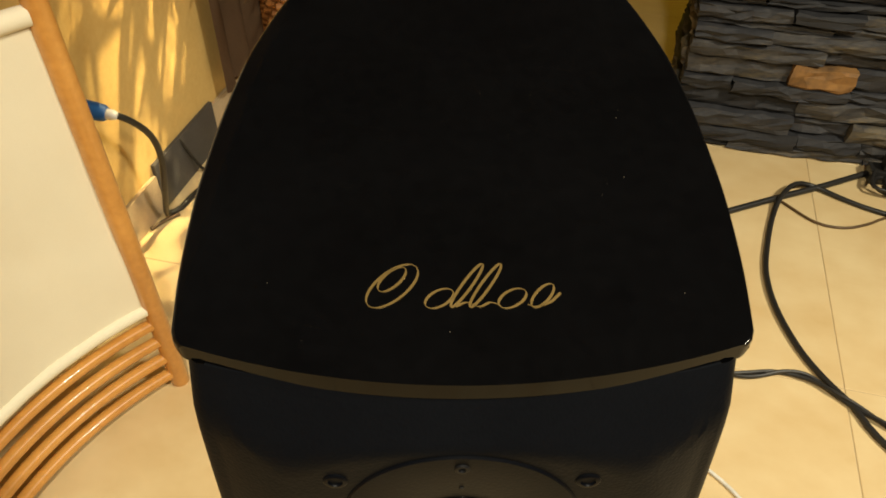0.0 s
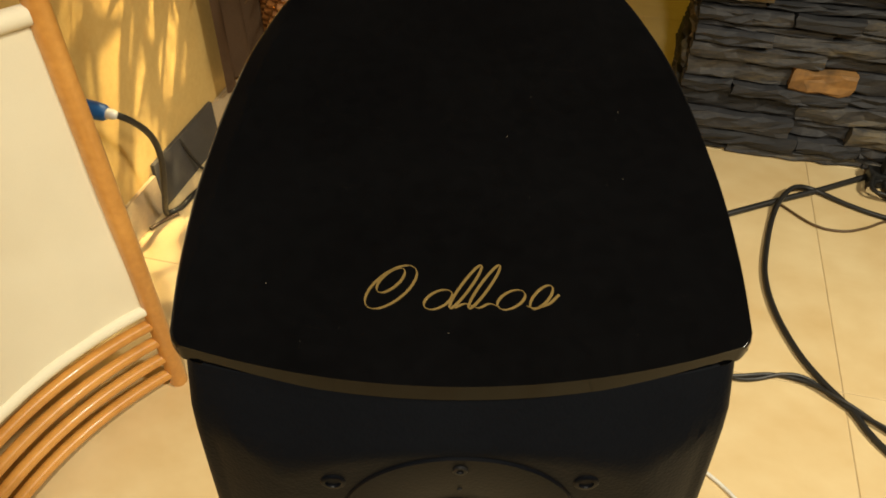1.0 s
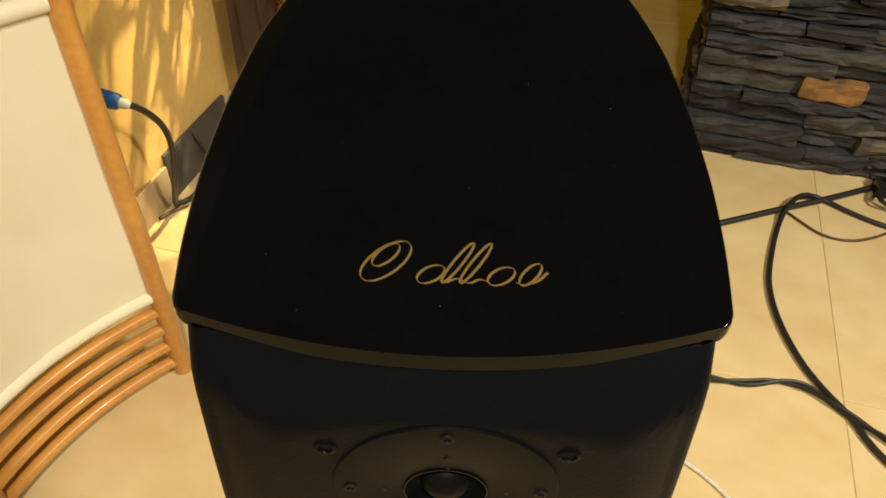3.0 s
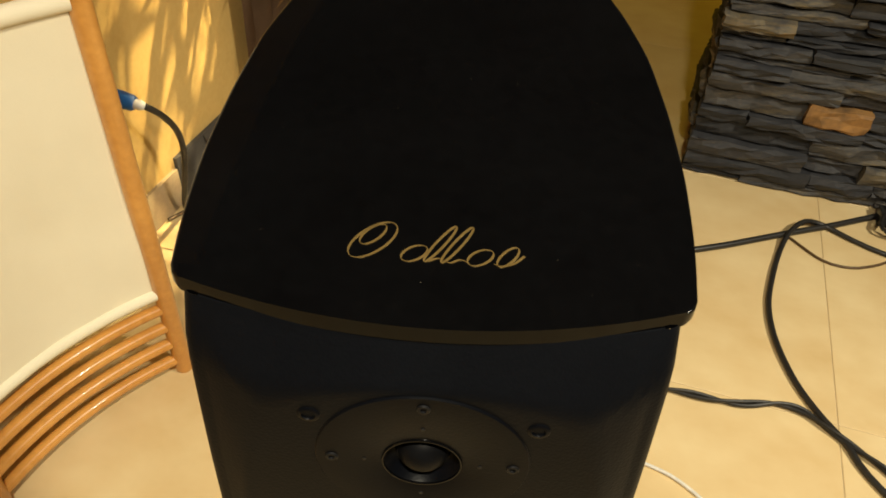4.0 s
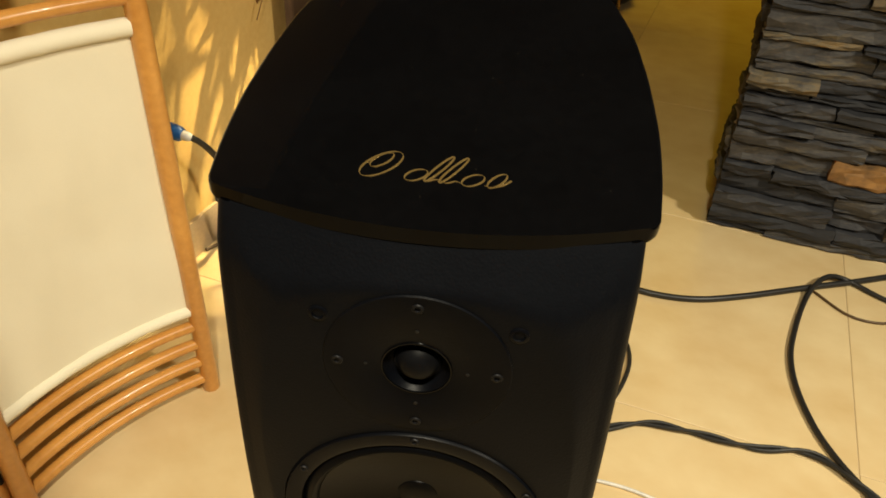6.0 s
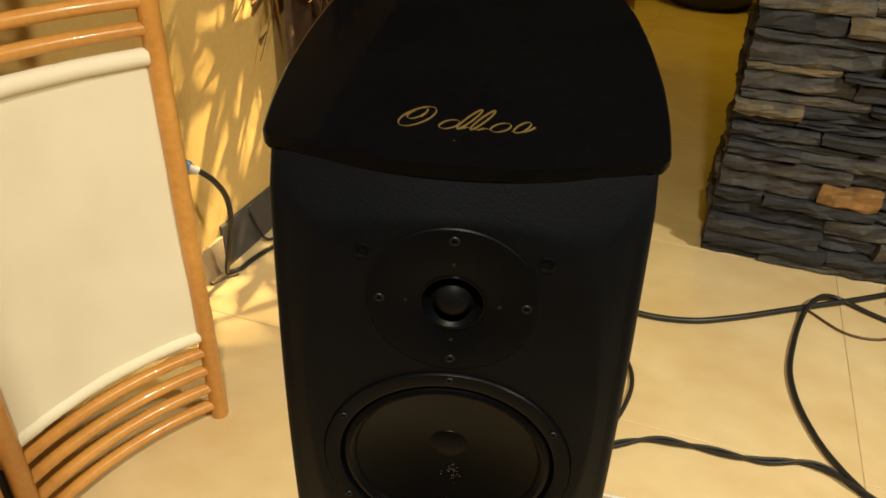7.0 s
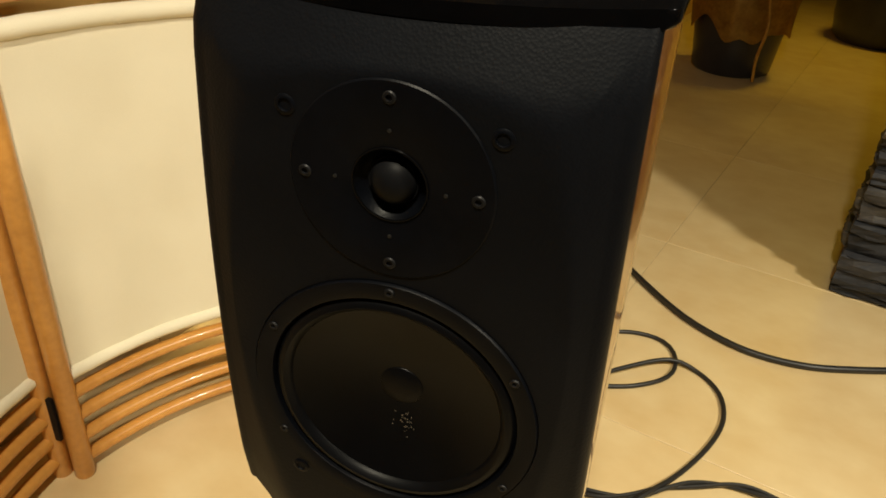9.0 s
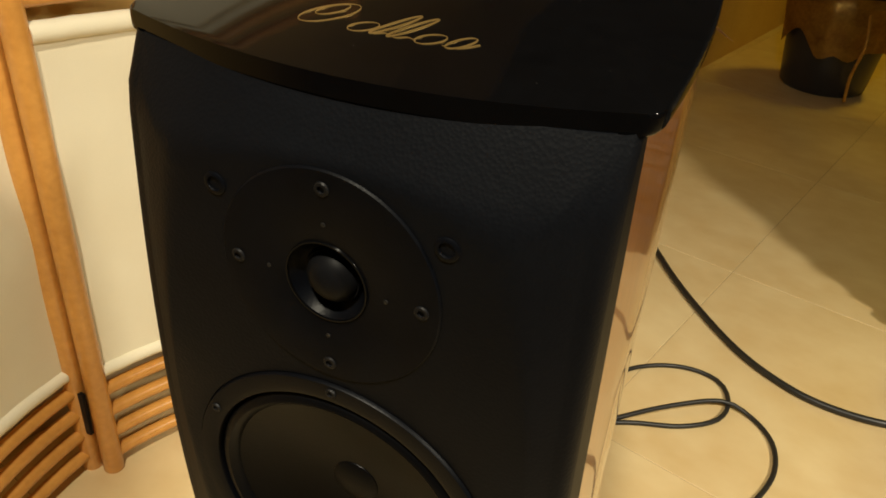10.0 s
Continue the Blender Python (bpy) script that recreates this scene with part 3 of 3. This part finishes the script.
# ---- wall socket with blue plug ----
plug = thing("power_plug", (-0.770, 1.294, 0.426), "blue round power plug with a white collar in the wall", "plug")
axis_m = Matrix.Translation((0, 0, 0)) @ Vector((1, -0.12, -0.20)).normalized().to_track_quat("X", "Z").to_matrix().to_4x4()
for name, prof, mat, lab in (("shell", [(0.012, -0.075), (0.021, -0.072), (0.0215, -0.03), (0.019, -0.006), (0.015, 0.0), (0.001, 0.001)], M_BLUE, "blue plastic shell"),
                             ("collar", [(0.001, 0.0), (0.0125, 0.0), (0.0125, 0.012), (0.0095, 0.022), (0.0075, 0.024), (0.001, 0.025)], M_WHITE, "white cable collar"),
                             ("wall_box", [(0.001, -0.082), (0.032, -0.082), (0.034, -0.074), (0.030, -0.068), (0.001, -0.068)], M_WHITE, "white wall outlet")):
    bm = spin(bmesh.new(), prof, "x", (0, 0, 0), 28)
    bmesh.ops.transform(bm, matrix=axis_m, verts=bm.verts[:])
    part(name, bm, mat, plug, lab)
cable([(-0.748, 1.292, 0.422), (-0.727, 1.31, 0.395), (-0.712, 1.35, 0.33), (-0.712, 1.37, 0.25), (-0.735, 1.385, 0.14), (-0.765, 1.42, 0.04), (-0.770, 1.447, 0.012), (-0.745, 1.475), (-0.72, 1.545), (-0.66, 1.64), (-0.5, 1.70), (-0.3, 1.75)], 0.0080, M_CABLE, "black mains lead hanging from the wall plug to the floor", group="")
cable([(-0.805, 1.385), (-0.775, 1.425), (-0.745, 1.450)], 0.0055, M_CABLE_BROWN, "short brown lead end beside the skirting", group="")
cable([(-0.76, 1.62, 0.14), (-0.735, 1.64, 0.05), (-0.715, 1.655, 0.008), (-0.66, 1.71), (-0.56, 1.78)], 0.0045, M_CABLE, "thin dark lead trailing over the slate skirting", group="")

# ---- corner by the wall: cloth, basket, dried stems ----
bm = bmesh.new()
rows = []
for j in range(13):
    z = 0.16 + 2.3 * j / 12
    row = []
    for i in range(41):
        a = i / 40
        q = (WALL_B + WALL_DIR * 0.06 + WALL_OUT * 0.05).lerp(WALL_B + WALL_DIR * 0.34 + WALL_OUT * 0.05, a)
        q += WALL_OUT * (0.026 * math.sin(a * 15 + 0.4 * math.sin(z * 2)) * (0.75 + 0.1 * z))
        row.append(bm.verts.new(q + Vector((0, 0, z))))
    rows.append(row)
for a, b in zip(rows, rows[1:]):
    for i in range(40):
        bm.faces.new((a[i], a[i + 1], b[i + 1], b[i]))
bmesh.ops.solidify(bm, geom=bm.faces[:], thickness=0.004)
single("curtain", bm, M_CURTAIN, "grey-brown gathered curtain hanging beside the wall's end", "curtain")
rail = single("curtain_rail", tube(bmesh.new(), [WALL_B + WALL_OUT * 0.05 + Vector((0, 0, 2.46)), WALL_B + WALL_DIR * 0.4 + WALL_OUT * 0.05 + Vector((0, 0, 2.46))], 0.012, 12), M_RATTAN, "slim wooden curtain rail above the curtain", "curtain rail")


def basket(at, r, high):
    b = thing("wicker_basket", at, "tall orange-brown wicker basket holding dried stems", "basket")
    for k in range(22):
        z = 0.02 + (high - 0.03) * k / 21
        rr = r * (0.82 + 0.22 * math.sin(1.1 + 1.3 * k / 21))
        line = []
        for i in range(49):
            a = 2 * math.pi * i / 48
            q = rr + 0.006 * (1 if (i + k) % 2 else -1)
            line.append(Vector((q * math.cos(a), q * math.sin(a), z)))
        part("weave_row", tube(bmesh.new(), line, high / 44, 6), M_WICKER, b)
    for i in range(24):
        a = 2 * math.pi * i / 24
        part("stake", tube(bmesh.new(), [Vector((r * (0.82 + 0.22 * math.sin(1.1 + 1.3 * t)) * math.cos(a), r * (0.82 + 0.22 * math.sin(1.1 + 1.3 * t)) * math.sin(a), 0.005 + (high - 0.01) * t)) for t in (0, 0.25, 0.5, 0.75, 1)], 0.005, 6), M_WICKER, b)
    part("bottom", spin(bmesh.new(), [(0.001, 0.0), (r * 0.97, 0.0), (r * 0.97, 0.02), (0.001, 0.02)], "z", (0, 0, 0), 24), M_WICKER, b)
    return b


BASKET = (-0.44, 2.21, 0)
basket(BASKET, 0.15, 0.62)
rng = random.Random(7)


def dried_bunch(at, count, reach, rise, label, lean=(0, 0)):
    """Arching stems with narrow drooping leaves, from one foot."""
    b = thing("dried_grass", at, label, "dried plant")
    for k in range(count):
        a = rng.uniform(0, 2 * math.pi)
        out = Vector((math.cos(a) + lean[0], math.sin(a) + lean[1], 0)) * reach * rng.uniform(0.4, 1.0)
        top = rise * rng.uniform(0.7, 1.1)
        line = smooth_line([(0.02 * math.cos(a), 0.02 * math.sin(a), 0.0), out * 0.22 + Vector((0, 0, top * 0.55)), out * 0.6 + Vector((0, 0, top)), out + Vector((0, 0, top * rng.uniform(0.55, 0.95)))], 0.04)
        bm = bmesh.new()
        tube(bm, line, 0.0035, 6, lambda t: 1.2 - 0.8 * t)
        for i in range(len(line) // 3, len(line) - 1, 3):
            if rng.random() < 0.75:
                d = (line[i + 1] - line[i]).normalized()
                s = Vector((rng.uniform(-1, 1), rng.uniform(-1, 1), rng.uniform(-0.9, 0.2))).normalized()
                tip = line[i] + (d * 0.5 + s).normalized() * rng.uniform(0.16, 0.36)
                w = s.cross(d).normalized() * rng.uniform(0.010, 0.024)
                mid = line[i].lerp(tip, 0.45) + Vector((0, 0, 0.02))
                v = [bm.verts.new(q) for q in (line[i], mid + w, tip, mid - w)]
                u = [bm.verts.new(q.co + Vector((0, 0, 0.0012))) for q in v]
                bm.faces.new(v), bm.faces.new(u)
                for m in range(4):
                    bm.faces.new((v[m], v[(m + 1) % 4], u[(m + 1) % 4], u[m]))
        part("stem", bm, M_TWIG, b, "", False)
    return b


dried_bunch((BASKET[0], BASKET[1], 0.03), 58, 0.44, 1.26, "bunch of dry brown arching stems in the wicker basket", (-0.10, -0.55))

# ---- pot wrapped in gold foil ----
pot = thing("plant_pot", (0.44, 4.20, 0), "dark glazed plant pot with crumpled gold wrapping over its rim", "plant pot")
part("pot", spin(bmesh.new(), [(0.001, 0.0), (0.19, 0.0), (0.21, 0.02), (0.235, 0.22), (0.25, 0.42), (0.26, 0.45), (0.24, 0.45), (0.235, 0.40), (0.001, 0.40)], "z", (0, 0, 0), 48), M_POT, pot, "dark blue-black glazed pot")
bm = bmesh.new()
loops = []
for h, rr in ((0.50, 0.25), (0.46, 0.28), (0.36, 0.27), (0.24, 0.262)):
    loops.append([])
    for i in range(72):
        a = 2 * math.pi * i / 72
        wob = noise.noise(Vector((math.cos(a) * 3, math.sin(a) * 3, h * 6)))
        droop = 0.10 * noise.noise(Vector((math.cos(a) * 2.2, math.sin(a) * 2.2, 5.0))) if h < 0.3 else 0
        loops[-1].append(bm.verts.new(((rr + 0.02 * wob) * math.cos(a), (rr + 0.02 * wob) * math.sin(a), h + droop)))
for a, b in zip(loops, loops[1:]):
    for i in range(72):
        bm.faces.new((a[i], a[(i + 1) % 72], b[(i + 1) % 72], b[i]))
bmesh.ops.solidify(bm, geom=bm.faces[:], thickness=0.003)
part("wrapping", bm, M_FOIL, pot, "crumpled gold foil wrapping")
part("soil", spin(bmesh.new(), [(0.234, 0.395), (0.234, 0.41), (0.13, 0.42), (0.001, 0.425)], "z", (0, 0, 0), 32), M_SAND, pot)
part("ribbon", tube(bmesh.new(), smooth_line([(0.10, -0.265, 0.44), (0.12, -0.29, 0.3), (0.10, -0.30, 0.15), (0.11, -0.28, 0.02)], 0.03), 0.008, 8), M_FOIL, pot, "hanging gold ribbon")
dried_bunch((0.44, 4.20, 0.41), 28, 0.60, 0.60, "dry brown arching stems growing from the dark pot", (0.15, -0.45))

# ---- round dark pot far back ----
single("floor_pot", spin(bmesh.new(), [(0.001, 0.0), (0.26, 0.0), (0.29, 0.03), (0.315, 0.16), (0.32, 0.36), (0.305, 0.38), (0.29, 0.36), (0.28, 0.32), (0.001, 0.32)], "z", (1.40, 5.36, 0), 48), M_POT, "large dark round pot standing far back on the tiles", "pot")

# ---- stone pier ----
PIER = Vector((0.700, 1.812, 0))
pier = thing("stone_pier", tuple(PIER), "pier faced with stacked dark slate stones and rusty ones", "pier", kind="structure", turn=GRID)
PL, PD = 1.35, 0.55
part("core", box(bmesh.new(), 0.03, PL - 0.03, 0.03, PD, 0.0, H), M_MORTAR, pier, "", False)
rng = random.Random(11)


def stone_mesh(length, high, deep, seed):
    """One split stone: a box with rough faces, front towards -y, its origin at the lower left of the front."""
    bm = bmesh.new()
    nx = max(3, min(8, int(length / 0.035)))
    r = random.Random(seed)
    grid = []
    for k, z in enumerate((0.0, 0.18, 0.5, 0.82, 1.0)):
        row = []
        for i in range(nx + 1):
            x = length * i / nx
            edge = 0.006 if k in (0, 4) else 0.0
            edge += 0.004 if i in (0, nx) else 0.0
            y = edge + r.uniform(-0.007, 0.005) + 0.008 * noise.noise(Vector((x * 14 + seed, z * 3, seed)))
            zz = z * high + (r.uniform(-0.0035, 0.0035) if k in (0, 4) else r.uniform(-0.1, 0.1) * high)
            row.append(bm.verts.new((x + (r.uniform(-0.004, 0.004) if i in (0, nx) else r.uniform(-0.3, 0.3) * length / nx), y, zz)))
        grid.append(row)
    for a, b in zip(grid, grid[1:]):
        for i in range(nx):
            bm.faces.new((a[i], a[i + 1], b[i + 1], b[i]))
    rim = grid[0] + [row[-1] for row in grid[1:]] + grid[-1][-2::-1] + [row[0] for row in grid[-2:0:-1]]
    back = [bm.verts.new((v.co.x, deep, v.co.z)) for v in rim]
    for i in range(len(rim)):
        j = (i + 1) % len(rim)
        bm.faces.new((rim[i], rim[j], back[j], back[i]))
    return bm


def lay_courses(length, turn_m, rust_at, seed):
    r = random.Random(seed)
    z, upper = 0.0, bmesh.new()
    n = 0
    while z < H - 0.02:
        high = r.choice((0.024, 0.032, 0.040, 0.050, 0.058, 0.066))
        x = -r.uniform(0.0, 0.012)
        while x < length - 0.02:
            ln = min(r.uniform(0.14, 0.42), length - x)
            if length - x - ln < 0.06:
                ln = length - x
            rust = False
            if rust_at and z < rust_at[1] < z + high:
                if x < rust_at[0] - 0.01 and x + ln > rust_at[0] - 0.05:
                    ln = rust_at[0] - x
                elif abs(x - rust_at[0]) < 0.01:
                    ln, rust = 0.17, True
            deep = 0.055
            n += 1
            proud = r.uniform(-0.018, 0.013)
            m = turn_m @ Matrix.Translation((x + 0.0015, proud, z + 0.0015)) @ pose(0, 0, 0, r.uniform(-4, 4), r.uniform(-0.9, 0.9), r.uniform(-2.0, 2.0))
            bm = stone_mesh(ln - 0.003, high - 0.003, deep, seed * 100 + n)
            if z < 1.15:
                st = part("stone", bm, M_RUST if rust else M_STONE, pier, "rusty orange stone" if rust else "", False)
                st.matrix_basis = m
            else:
                bmesh.ops.transform(bm, matrix=m, verts=bm.verts[:])
                me = bpy.data.meshes.new("tmp")
                bm.to_mesh(me)
                bm.free()
                upper.from_mesh(me)
                bpy.data.meshes.remove(me)
            x += ln
        z += high
    ob = part("upper_stones", upper, M_STONE, pier, "", False)
    tagged(ob, kind="stuff")


lay_courses(PL, Matrix.Identity(4), (0.285, 0.275), 3)
lay_courses(PD - 0.06, pose(0, PD, 0, 0, 0, -90), None, 5)

# ---- floor tiles ----
TILE, GAP = 0.90, 0.0016
tile_bm = bmesh.new()
box(tile_bm, GAP / 2, TILE - GAP / 2, GAP / 2, TILE - GAP / 2, -0.010, 0.0)
top_edges = [e for e in tile_bm.edges if all(v.co.z > -0.001 for v in e.verts)]
bmesh.ops.bevel(tile_bm, geom=top_edges, offset=0.0012, segments=1, affect="EDGES")
tile_mesh = finish(tile_bm, "floor_tile", M_TILE, False)
turn_t = pose(0.91, 1.00, 0, 0, 0, GRID) @ Matrix.Translation((0, 0.741, 0))
for i in range(-5, 6):
    for j in range(-7, 9):
        m = turn_t @ Matrix.Translation((i * TILE, j * TILE, 0))
        c = m @ Vector((TILE / 2, TILE / 2, 0))
        if -2.6 < c.x < 4.6 and -3.5 < c.y < 8.6:
            tile = new("floor_tile", tile_mesh)
            tile.parent = floor
            tile.matrix_basis = m
